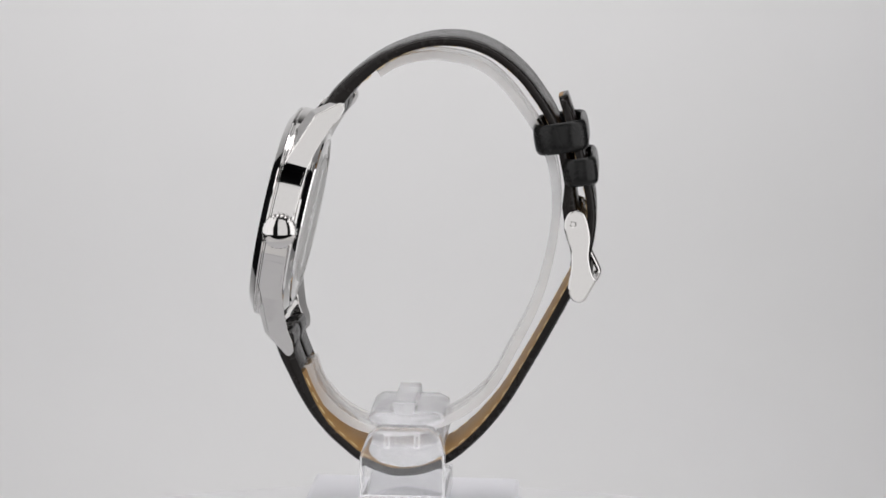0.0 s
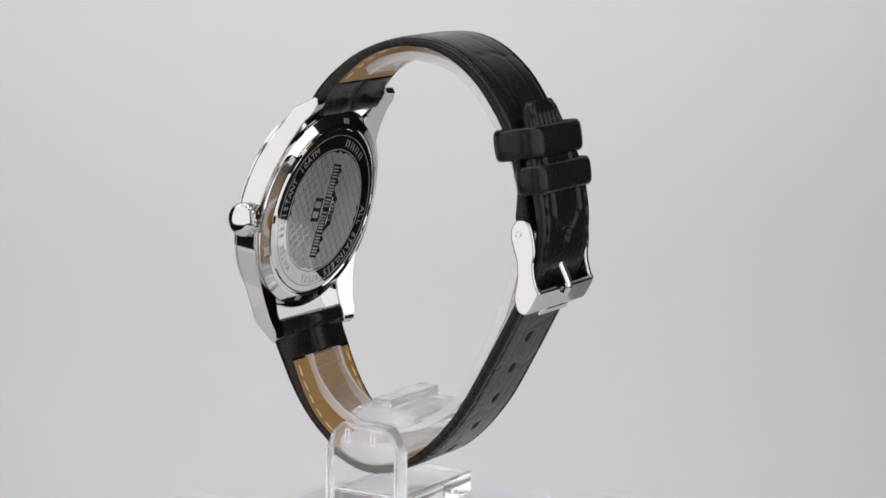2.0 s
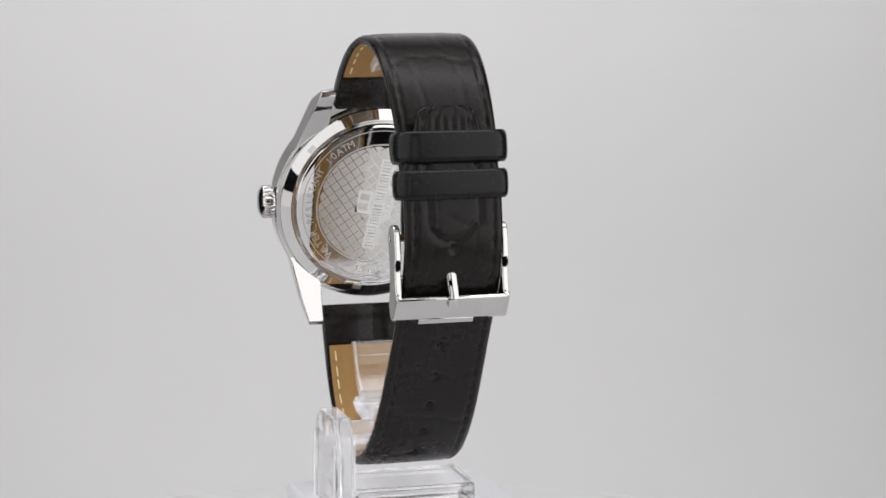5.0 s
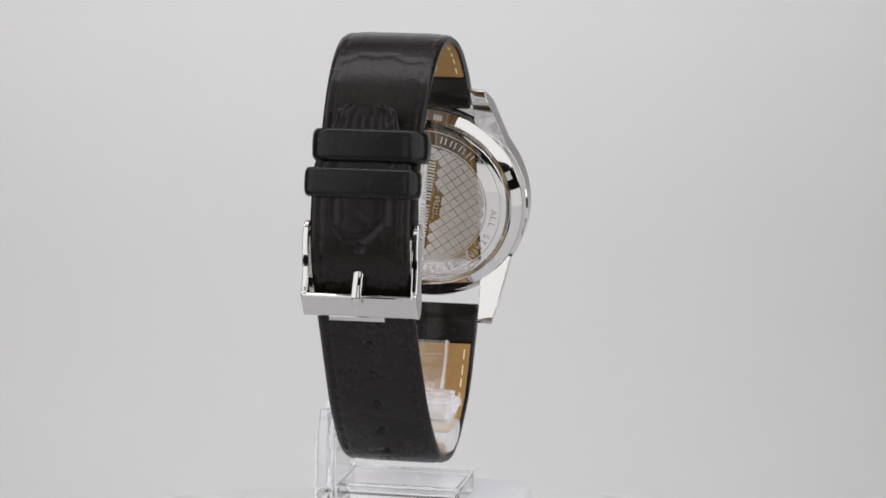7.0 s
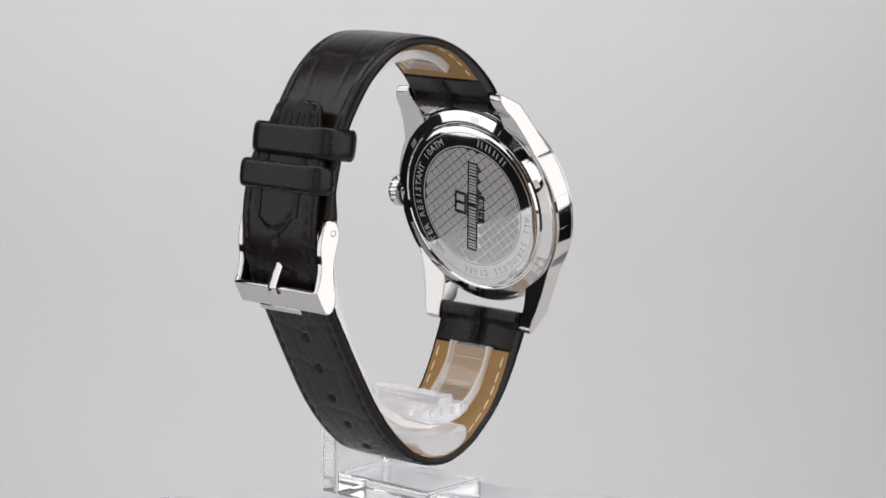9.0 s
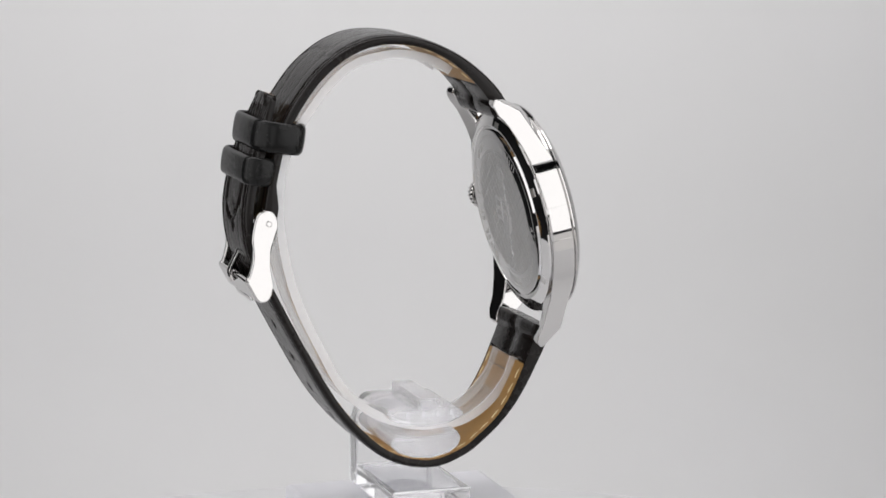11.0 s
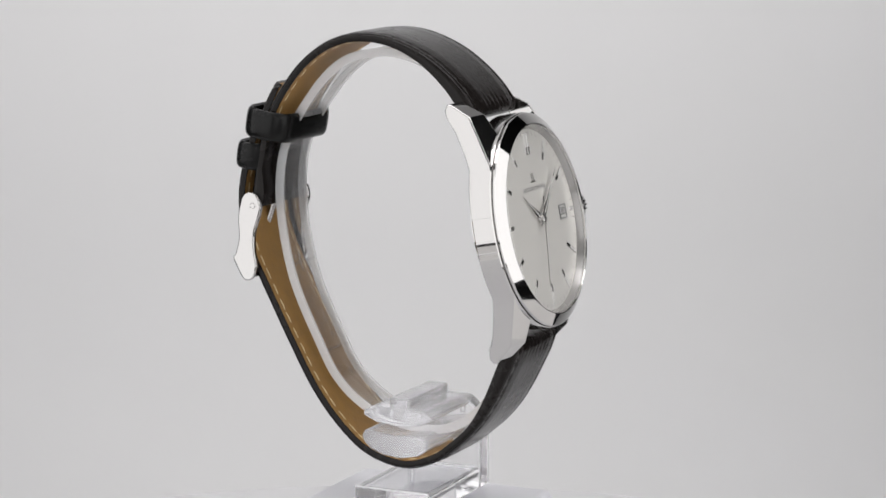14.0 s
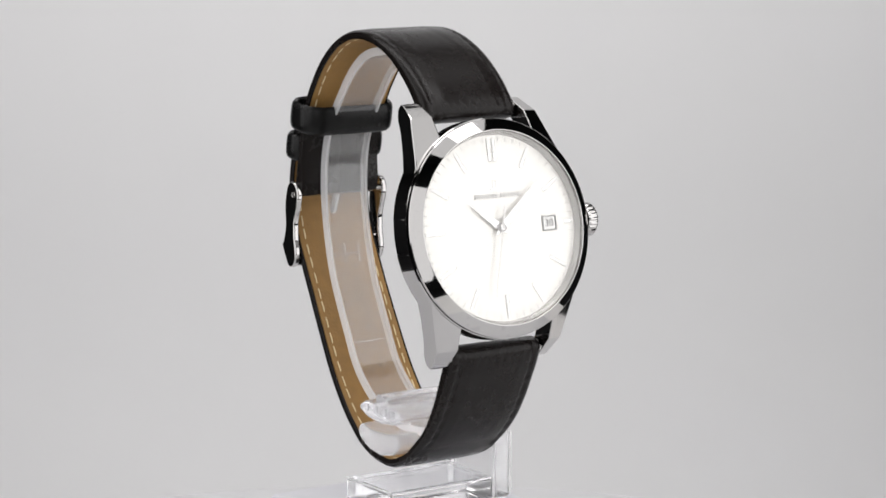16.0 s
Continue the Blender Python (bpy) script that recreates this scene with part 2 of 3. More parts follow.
def build_lug(w, su, ss):
    bm = bm_new()
    rings = []
    top = [(3, -0.4), (11.8, -0.4), (21.3, -4.0), (24.0, -7.5), (24.2, -7.9)]
    bot = [(3, -4.5), (12, -4.8), (15.3, -5.7), (19.4, -7.2), (21.6, -8.6), (23.3, -8.9), (24.2, -8.3)]
    out = [(3, 20.05), (6, 19.35), (8, 18.6), (10, 17.6), (11.8, 16.5), (16.5, 15.25), (20, 14.35), (24.2, 13.1)]
    inn = [(3, 15.5), (12, 13.3), (15.1, 11.0), (16.5, 10.35), (20, 10.3), (24.2, 10.3)]

    def lerp(tab, x):
        for (a, p), (b, q) in zip(tab, tab[1:]):
            if x <= b:
                return p + (q - p) * (x - a) / (b - a)
        return tab[-1][1]

    for s in (3, 4.5, 6, 7, 8, 9, 10, 11, 11.8, 14, 15.1, 16.5, 18, 19.1, 20.3, 21.3, 22.3, 23.3, 24.0, 24.2):
        t, b, o, i = (lerp(tab, s) for tab in (top, bot, out, inn))
        c = t + 0.40 * (o - i) if s >= 11.8 else -0.25
        rings.append([bm.verts.new(case_at(su * u, ss * s, n)) for u, n in ((i, b + 0.9 * min(1.0, (24.6 - s) / 4)), (o, b), (o, t), (i, c))])
    for a, b in zip(rings, rings[1:]):
        for k in range(4):
            bm.faces.new((a[k], a[(k + 1) % 4], b[(k + 1) % 4], b[k]))
    bm.faces.new(rings[0])
    bm.faces.new(rings[-1][::-1])
    part("lug", bm, STEEL, w, "polished steel strap lug", bevel=0.35, segments=3, auto=25)


def build_case(w):
    lathe = lambda bm, prof, steps=128, closed=False: add_lathe(bm, prof, steps, lambda x, y, h: case_at(x, y, h), closed)
    bm = bm_new()
    lathe(bm, [(18.6, -0.25), (20.1, -0.25), (20.25, -0.4), (20.25, -4.2), (19.95, -4.5), (19.0, -4.6), (17.0, -4.6), (17.0, -0.25)], closed=True)
    part("case_middle", bm, STEEL, w, "polished steel case band")
    for su in (-1, 1):
        for ss in (-1, 1):
            build_lug(w, su, ss)
    bm = bm_new()
    lathe(bm, [(17.9, -0.2), (19.6, -0.2), (19.6, 0.0), (19.95, 0.0), (20.05, 0.1), (20.05, 0.36), (19.92, 0.5), (18.05, 1.66), (17.9, 1.74), (17.78, 1.74), (17.7, 1.6), (17.7, -0.2)], 192, True)
    part("bezel", bm, STEEL, w, "polished steel bezel", auto=10)
    bm = bm_new()
    lathe(bm, [(0, 1.25), (0, 1.9), (16.5, 1.8), (17.4, 1.74), (17.66, 1.6), (17.66, 1.25)])
    ob = part("crystal", bm, CRYSTAL, w, "clear watch glass")
    ob.visible_shadow = False
    bm = bm_new()
    lathe(bm, [(17.65, 1.22), (17.1, 0.1), (17.05, -0.3), (17.65, -0.3)], closed=True)
    part("chapter_ring", bm, REHAUT, w, "satin silver inner ring")
    # dial with its sub-parts
    bm = bm_new()
    lathe(bm, [(0, -0.4), (0, 0.0), (17.03, 0.0), (17.03, -0.4)])
    dial = part("dial", bm, DIAL, w, "silvery white dial")

    def bar(bm, ang, r0, r1, wide, h0, h1, off=0.0):
        a = radians(ang)
        d, c = Vector((math.sin(a), math.cos(a))), Vector((math.cos(a), -math.sin(a)))
        # seen from the front, +u is to the left: mirror across
        q = [d * r0 - c * (wide / 2 - off), d * r0 + c * (wide / 2 + off), d * r1 + c * (wide / 2 + off), d * r1 - c * (wide / 2 - off)]
        add_prism(bm, [(p.x, p.y) for p in q], h0, h1, lambda x, y, h: case_at(-x, y, h))

    for hour in range(12):
        offs = (-0.55, 0.55) if hour == 0 else (0.0,)
        r0 = 12.2 if hour != 3 else 14.6
        bm, bk = bm_new(), bm_new()
        for off in offs:
            bar(bm, hour * 30, r0, 16.4, 0.72, 0.003, 0.16, off)
            if hour != 3:
                bar(bk, hour * 30, r0 + 1.5, 16.25, 0.42, 0.16, 0.18, off)
        part("hour_marker", bm, MIRROR, dial, "mirror polished steel baton marker", smooth=False, bevel=0.06)
        if hour != 3:
            part("marker_inlay", bk, WHITEP, dial, "white inlay of the baton", smooth=False)
        else:
            bk.free()
    bm = bm_new()
    for k in range(60):
        if k % 5:
            bar(bm, k * 6, 15.8, 16.7, 0.14, 0.003, 0.02)
    tagged(part("minute_track", bm, BLACKP, dial, "fine black minute strokes", smooth=False), kind="stuff")
    # printed mark and name as plain shapes
    bm = bm_new()
    for x0, x1, y0, y1 in ((-0.55, -0.2, 7.35, 8.7), (0.2, 0.55, 7.35, 8.7), (-1.1, 1.1, 7.0, 7.3)):
        add_prism(bm, [(x0, y0), (x1, y0), (x1, y1), (x0, y1)], 0.003, 0.12, lambda x, y, h: case_at(-x, y, h))
    part("applied_mark", bm, MIRROR, dial, "small polished applied mark", smooth=False)
    bm = bm_new()
    x = -4.9
    for k, wd in enumerate((0.5, 0.62, 0.6, 0.66, 0.6, 0.5, 0.5, None, 0.46, 0.5, 0.74, 0.62, 0.62, 0.5)):
        if wd is None:
            x += 0.45
            continue
        for x0 in (x + 0.05, x + wd - 0.2):
            add_prism(bm, [(x0, 5.5), (x0 + 0.15, 5.5), (x0 + 0.15, 6.3), (x0, 6.3)], 0.003, 0.03, lambda p, q, h: case_at(-p, q, h))
        x += wd + 0.19
    tagged(part("printed_name", bm, GREYP, dial, "row of small grey printed bars", smooth=False), kind="stuff")
    # date window on the crown's side
    bm = bm_new()
    for x0, x1, y0, y1 in ((9.75, 12.95, 1.15, 1.4), (9.75, 12.95, -1.4, -1.15), (9.75, 10.0, -1.15, 1.15), (12.7, 12.95, -1.15, 1.15)):
        add_prism(bm, [(x0, y0), (x1, y0), (x1, y1), (x0, y1)], 0.003, 0.22, lambda p, q, h: case_at(-p, q, h))
    part("date_frame", bm, GREYP, dial, "thin dark grey date frame", smooth=False, bevel=0.05)
    bm = bm_new()
    add_prism(bm, [(10.0, -1.15), (12.7, -1.15), (12.7, 1.15), (10.0, 1.15)], 0.003, 0.02, lambda p, q, h: case_at(-p, q, h))
    part("date_disc", bm, WHITEP, dial, "white date disc", smooth=False)
    bm = bm_new()
    text_bm(bm, "30", 2.1, case_matrix(-11.3, 0, 0.05), 0.03)
    part("date_number", bm, BLACKP, dial, "black date number 30", smooth=False)

    def hand_bm(ang, pts, h0, h1):
        a = radians(ang)
        d, c = Vector((math.sin(a), math.cos(a))), Vector((math.cos(a), -math.sin(a)))
        bm = bm_new()
        add_prism(bm, [tuple(d * y + c * x) for x, y in pts], h0, h1, lambda p, q, h: case_at(-p, q, h))
        return bm

    # dauphine hands as two halves with a ridge
    for name, ang, length, wide, h in (("hour_hand", 306.0, 8.6, 0.75, 0.62), ("minute_hand", 48.5, 13.2, 0.7, 0.86)):
        a = radians(ang)
        d, c = Vector((math.sin(a), math.cos(a))), Vector((math.cos(a), -math.sin(a)))
        bm = bm_new()
        pts = [(0.0, -2.2, h), (wide, 0.6, h), (0.0, length, h), (-wide, 0.6, h), (0.0, 0.6, h + 0.06)]
        vs = [bm.verts.new(case_at(-(d * y + c * x).x, (d * y + c * x).y, z)) for x, y, z in pts]
        lo = [bm.verts.new(case_at(-(d * y + c * x).x, (d * y + c * x).y, h - 0.08)) for x, y, z in pts[:4]]
        for k in range(4):
            bm.faces.new((vs[k], vs[(k + 1) % 4], vs[4]))
            bm.faces.new((vs[k], lo[k], lo[(k + 1) % 4], vs[(k + 1) % 4]))
        bm.faces.new(lo)
        hand = part(name, bm, MIRROR, w, "slender faceted steel hand", smooth=False)
        bm = hand_bm(ang, [(-0.12, 1.6), (0.12, 1.6), (0.1, length * 0.8), (-0.1, length * 0.8)], h + 0.05, h + 0.075)
        part("hand_inlay", bm, WHITEP, hand, "white inlay along the hand", smooth=False)
    bm = hand_bm(194.0, [(-0.17, -4.2), (0.17, -4.2), (0.13, 0), (0.07, 12.8), (-0.07, 12.8), (-0.13, 0)], 1.12, 1.2)
    part("second_hand", bm, STEEL, w, "thin steel seconds hand", smooth=False)
    bm = bm_new()
    lathe(bm, [(0, 0), (0.75, 0), (0.75, 1.2), (0.55, 1.32), (0, 1.34)], 24)
    part("hand_boss", bm, STEEL, w)
    # crown with fluting
    bm = bm_new()
    steps = 96
    prof = [(0, 19.6), (1.4, 19.6), (1.4, 20.3), (2.95, 20.4), (3.2, 20.65), (3.2, 22.2), (2.95, 22.5), (2.3, 22.9), (1.2, 23.15), (0, 23.2)]
    rings = []
    for i, (r, h) in enumerate(prof):
        if r == 0:
            rings.append([bm.verts.new(case_at(-h, 0, -2.5))])
        else:
            ring = []
            for k in range(steps):
                rr = r - (0.2 if i in (4, 5) and k % 4 >= 2 else 0.0)
                a = 2 * math.pi * k / steps
                ring.append(bm.verts.new(case_at(-h, rr * math.cos(a), -2.5 + rr * math.sin(a))))
            rings.append(ring)
    for a, b in zip(rings, rings[1:]):
        for k in range(steps):
            j = (k + 1) % steps
            if len(a) == 1:
                bm.faces.new((a[0], b[k], b[j]))
            elif len(b) == 1:
                bm.faces.new((a[k], a[j], b[0]))
            else:
                bm.faces.new((a[k], a[j], b[j], b[k]))
    part("crown", bm, STEEL, w, "fluted polished steel crown")
    build_back(w, lathe)


def build_back(w, lathe):
    bm = bm_new()
    lathe(bm, [(0, -4.4), (19.1, -4.4), (19.25, -4.7), (19.2, -5.0), (18.6, -5.2), (17.3, -5.7), (17.0, -5.7), (16.8, -5.5), (16.5, -5.5), (16.25, -5.9), (15.7, -6.02), (0, -6.02)])
    back = part("case_back", bm, MIRROR, w, "mirror polished steel case back", auto=20)
    # six key notches in the rim
    for k in range(6):
        a = radians(80 + 60 * k)
        d, c = Vector((math.cos(a), math.sin(a))), Vector((-math.sin(a), math.cos(a)))
        bm = bm_new()
        q = [d * 17.35 - c * 0.85, d * 17.35 + c * 0.85, d * 18.35 + c * 0.85, d * 18.35 - c * 0.85]
        lo = [bm.verts.new(case_at(p.x, p.y, -4.9)) for p in q]
        hi = [bm.verts.new(case_at(p.x, p.y, -5.71 if i < 2 else -5.36)) for i, p in enumerate(q)]
        bm.faces.new(lo), bm.faces.new(hi)
        for i in range(4):
            bm.faces.new((lo[i], lo[(i + 1) % 4], hi[(i + 1) % 4], hi[i]))
        part("rim_notch", bm, FROST, back, "small frosted key notch", smooth=False)
    H = -6.025
    ring = lambda bm, r0, r1: lathe(bm, [(r0, H), (r0, H - 0.02), (r1, H - 0.02), (r1, H)], 128, True)
    bm = bm_new()
    ring(bm, 12.1, 12.35)
    ring(bm, 15.0, 15.15)
    part("engraved_circle", bm, FROST, back, "fine frosted circle")
    # lattice of small frosted lozenges, turned with the name
    turn = radians(80)
    rx, ry = Vector((math.cos(turn), math.sin(turn))), Vector((-math.sin(turn), math.cos(turn)))
    bm = bm_new()
    pitch = 1.62
    for i in range(-9, 10):
        for j in range(-9, 10):
            c = (rx + ry) * 0.7071 * i * pitch + (ry - rx) * 0.7071 * j * pitch
            if c.length > 12.4:
                continue
            a, b = c.dot(rx), c.dot(ry)
            if (abs(a) < 9.0 and -1.2 < b < 0.8) or (-1.9 < a < 1.9 and 0.8 < b < 3.9) or (-2.4 < a < 2.4 and -2.8 < b < -1.2):
                continue
            h = pitch * 0.455
            q = [c + (rx + ry) * 0.7071 * h * sx + (ry - rx) * 0.7071 * h * sy for sx, sy in ((-1, -1), (1, -1), (1, 1), (-1, 1))]
            q = [p * min(1.0, 11.9 / p.length) for p in q]
            if (q[0] - q[2]).length < 0.5 or (q[1] - q[3]).length < 0.5:
                continue
            add_prism(bm, [(p.x, p.y) for p in q], H, H - 0.03, lambda x, y, n: case_at(x, y, n))
    tagged(part("engraved_lattice", bm, FROST, back, "lattice of small frosted lozenges", smooth=False), kind="stuff")

    def laid(q, h0, h1, bm):
        add_prism(bm, [tuple(rx * x + ry * y) for x, y in q], h0, h1, lambda x, y, n: case_at(x, y, n))

    # mark and name as plain dark fields with frosted bars
    bm = bm_new()
    laid([(-9.4, -1.5), (9.4, -1.5), (9.4, 1.1), (-9.4, 1.1)], H, H - 0.045, bm)
    laid([(-2.3, 1.4), (2.4, 1.4), (2.4, 4.3), (-2.3, 4.3)], H, H - 0.045, bm)
    laid([(-2.9, -3.2), (2.9, -3.2), (2.9, -1.7), (-2.9, -1.7)], H, H - 0.045, bm)
    part("name_field", bm, MIRROR, back, "mirror polished fields", smooth=False)
    bm = bm_new()
    laid([(-1.6, 1.9), (-0.3, 1.9), (-0.3, 3.8), (-1.6, 3.8)], H - 0.045, H - 0.065, bm)
    laid([(0.4, 1.9), (1.7, 1.9), (1.7, 3.8), (0.4, 3.8)], H - 0.045, H - 0.065, bm)
    x = -9.0
    for k in range(14):
        if k == 7:
            x += 0.7
        wd = (1.0, 1.15, 1.05, 1.2, 0.95)[k % 5]
        for x0 in (x + 0.05, x + wd - 0.35):
            laid([(x0, -1.1), (x0 + 0.36, -1.1), (x0 + 0.36, 0.7), (x0, 0.7)], H - 0.045, H - 0.065, bm)
        x += wd + 0.22
    tagged(part("name_print", bm, FROST, back, "frosted bars on the polished field", smooth=False), kind="stuff")
    bm = bm_new()
    p = rx * 0 + ry * -2.45
    text_bm(bm, "1-1769", 1.5, case_matrix(p.x, p.y, H - 0.055, radians(80), True), 0.02)
    part("model_number", bm, FROST, back, "frosted number 1-1769", smooth=False)

    def round_text(bm, body, a0, a1, r, size):
        n = len(body)
        for k, ch in enumerate(body):
            if ch == " ":
                continue
            a = radians(a0 + (a1 - a0) * k / (n - 1))
            text_bm(bm, ch, size, case_matrix(r * math.cos(a), r * math.sin(a), H - 0.02, a - math.pi / 2, True), 0.03)

    bm = bm_new()
    round_text(bm, "WATER RESISTANT 10ATM", 226, 116, 13.75, 1.95)
    part("ring_lettering", bm, FROST, back, "frosted lettering WATER RESISTANT 10ATM", smooth=False)
    bm = bm_new()
    round_text(bm, "ALL STAINLESS STEEL", -6, -106, 13.75, 1.95)
    part("ring_lettering", bm, FROST, back, "frosted lettering ALL STAINLESS STEEL", smooth=False)
    bm = bm_new()
    for k in range(4):
        a = radians(72 - 8.5 * k)
        m = case_matrix(13.7 * math.cos(a), 13.7 * math.sin(a), H, a - math.pi / 2, True)
        add_box(bm, -0.6, -0.35, -0.7, 0.7, 0, 0.03, m)
        add_box(bm, 0.3, 0.55, -0.7, 0.7, 0, 0.03, m)
    part("ring_mark", bm, FROST, back, "short frosted bars", smooth=False)


# ---- the strap ----
SHORT = [(-16.3, 26.9), (-15.3, 28.9), (-13.4, 31.4), (-10.5, 34.2), (-6.7, 37.0), (-2.8, 39.0), (2.0, 40.6), (6.6, 41.1), (11.2, 40.6), (16.0, 38.6), (20.6, 35.0), (24.0, 30.8), (26.6, 26.6), (28.4, 22.0), (29.6, 17.0), (30.5, 12.0), (31.2, 7.6)]
LONG = [(-24.95, -14.7), (-24.6, -16.6), (-23.7, -19.1), (-22.2, -22.2), (-20.4, -25.8), (-18.0, -29.7), (-15.2, -33.1), (-12.4, -35.7), (-8.6, -38.6), (-3.0, -40.7), (2.4, -40.4), (7.2, -38.6), (11.0, -35.8), (15.1, -31.6), (19.1, -26.2), (23.6, -18.4), (26.5, -13.1), (29.4, -7.6), (32.0, -2.4), (33.8, 3.0), (34.3, 9.0), (33.4, 15.0), (31.9, 20.2), (30.3, 25.4), (28.6, 30.6)]
HOLES = []


def tile_relief(s, u, half, seed):
    """Depth of the pressed grooves between the large scales of the hide."""
    g = 0.0
    k = 0
    pos = 3.0
    rnd = random.Random(seed)
    best = 9.0
    while pos < 150:
        wob = 0.8 * math.sin(u * 0.35 + k * 1.7) + 0.35 * math.sin(u * 1.1 + k)
        best = min(best, abs(s - pos - wob))
        pos += 8.0 + 6.0 * rnd.random()
        k += 1
    g = max(g, math.exp(-(best / 0.38) ** 2))
    for c, amp in ((-half * 0.42, 0.7), (half * 0.36, 0.6)):
        d = abs(u - c - 0.8 * math.sin(s * 0.23 + c))
        g = max(g, 0.35 * math.exp(-(d / 0.35) ** 2))
    return g


def build_strap(w, name, points, seed, w0, w1, taper_from, taper_to, thick0, thick1, fold, tip, label, lined):
    rows = frames_of(spline(points, 0.55))
    total = rows[-1][0]

    def half(s):
        f = min(1, max(0, (s - taper_from) / (taper_to - taper_from)))
        h = w0 + (w1 - w0) * f
        if tip and s > total - 13:
            q = (s - (total - 13)) / 13
            h *= 1 - 0.40 * q * q * (3 - 2 * q)
        if tip and s > total - 1.6:
            h -= 1.5 * ((s - total + 1.6) / 1.6) ** 2.5
        return h

    def thick(s):
        f = min(1, s / 20)
        t = thick0 + (thick1 - thick0) * f
        if not tip:
            t += 1.1 * min(1, max(0, (s - total + 7) / 4))  # folded round the buckle's bar
        return t

    def hide(s):
        return 0.42 * thick(s)

    nu = 44
    vee = path_distance(LONG, (34.2, 7.0))

    def outer(s, i):
        h, t = half(s), thick(s)
        pts = []
        for k in range(nu + 1):
            q = -1 + 2 * k / nu
            u = q * h
            e = 1 - abs(q)
            rise = -0.55 * max(0, 1 - e * h / 1.3) ** 2  # rounded edge
            rise += 0.28 * min(1, max(0, (e * h - 2.0) / 2.5)) * max(0.15, 1 - s / 55) + 0.32  # padding
            rise -= (0.16 + (0.22 if tip else 0.10) * (((s - 3.0) % 3.1) < 1.9)) * math.exp(-((e * h - 1.7) / 0.28) ** 2)  # stitched groove
            if e * h > 2.1:
                rise -= (0.13 if tip else 0.17) * (0.25 + 0.75 * min(1, max(0, (s - 16) / 14))) * tile_relief(s, u, h, seed)
            if tip and s > vee:
                side_line = abs(abs(u) - 4.7)
                line = abs(s - vee - 0.155 * (u + 0.8) ** 2) if abs(u) < 4.7 else 9.0
                if s > vee + 3.4:
                    line = min(line, side_line)
                rise -= 0.5 * math.exp(-(line / 0.42) ** 2)
            if tip and total - 7.0 < s < total - 2.2 and abs(u) < 4.2:
                rise -= 0.34 * math.exp(-(((u + 8.0) % 1.6 - 0.8) / 0.3) ** 2)
            if 1.4 < s < 3.0 and e * h > 0.8:
                rise -= 0.12 * max(0, math.sin(u * 3.6)) ** 2
            for hs, depth in HOLES if tip else ():
                d2 = (s - hs) ** 2 + u ** 2
                if d2 < 4:
                    rise -= depth * math.exp(-(d2 / 0.5) ** 2)
            if s < 1.6:
                rise -= 0.8 * (1 - s / 1.6) ** 2
            pts.append((u, rise))
        lined_here = fold < s < lined
        inner = -hide(s) if lined_here else -t
        if s < 3.4:
            inner -= 0.55 * math.sqrt(max(0, 1 - ((s - 1.7) / 1.75) ** 2))
        low = -t
        pts += [(h * 0.998, low * 0.5), (h * 0.985, low + 0.06), (h * 0.955, low + 0.03)]
        for q in (0.945, 0.35, 0.045, 0.0, -0.045, -0.35, -0.945):
            pts.append((h * q, inner + (0.35 if abs(q) < 0.01 and not lined_here else 0.0)))
        pts += [(-h * 0.955, low + 0.03), (-h * 0.985, low + 0.06), (-h * 0.998, low * 0.5)]
        return [(u + drift(s), h) for u, h in pts]

    def drift(s):
        return -0.6 * min(1, s / 40) if tip else 0.0

    bm = bm_new()
    add_band(bm, rows, outer)
    strap = part(name, bm, LEATHER, w, label, auto=70)
    inner_rows = [r for r in rows if fold < r[0] < lined]

    def lining(s, i):
        h, t = half(s) * 0.942, thick(s)
        pts = [(-h, -hide(s) - 0.005), (h, -hide(s) - 0.005), (h, -t + 0.05), (h - 0.2, -t - 0.02), (-h + 0.2, -t - 0.02), (-h, -t + 0.05)]
        return [(u + drift(s), q) for u, q in pts]

    bm = bm_new()
    add_band(bm, inner_rows, lining)
    part("lining", bm, TAN, strap, "tan leather lining", auto=60)
    # stitches inside and outside
    for inside, material, lab in ((True, CREAM, "cream stitching on the lining"), (False, BTHREAD, "black stitching")):
        bm = bm_new()
        step, s = 3.1, fold + 1.5 if inside else 3.0
        while s < min(lined - 3, total - 7.5):
            i = min(range(len(rows)), key=lambda k: abs(rows[k][0] - s))
            j = min(i + 4, len(rows) - 1)
            for side in (-1, 1):
                h = half(s)
                u = side * (h - 1.7) + drift(s)
                base = -thick(s) if inside else -0.30
                lift = -0.16 if inside else 0.16
                quad = []
                for kk, (ss, p, nn) in enumerate((rows[i], rows[(i + j) // 2], rows[j])):
                    hh = base + lift * (1.0 if kk == 1 else 0.15)
                    for du in (-0.13, 0.13):
                        quad.append((p, nn, u + du, hh))
                top = [bm.verts.new(at(p.x + nn.x * hh, uu, p.y + nn.y * hh)) for p, nn, uu, hh in quad]
                low = [bm.verts.new(at(p.x + nn.x * (base - lift * 0.5), uu, p.y + nn.y * (base - lift * 0.5))) for p, nn, uu, hh in quad]
                for a in (0, 2):
                    bm.faces.new((top[a], top[a + 1], top[a + 3], top[a + 2]))
                    bm.faces.new((top[a], top[a + 2], low[a + 2], low[a]))
                    bm.faces.new((top[a + 1], low[a + 1], low[a + 3], top[a + 3]))
            s += step
        tagged(part("stitching", bm, material, strap, lab), kind="stuff")
    return strap


def path_distance(points, target):
    rows = spline(points, 0.3)
    return min(rows, key=lambda r: (r[1] - Vector(target)).length)[0]


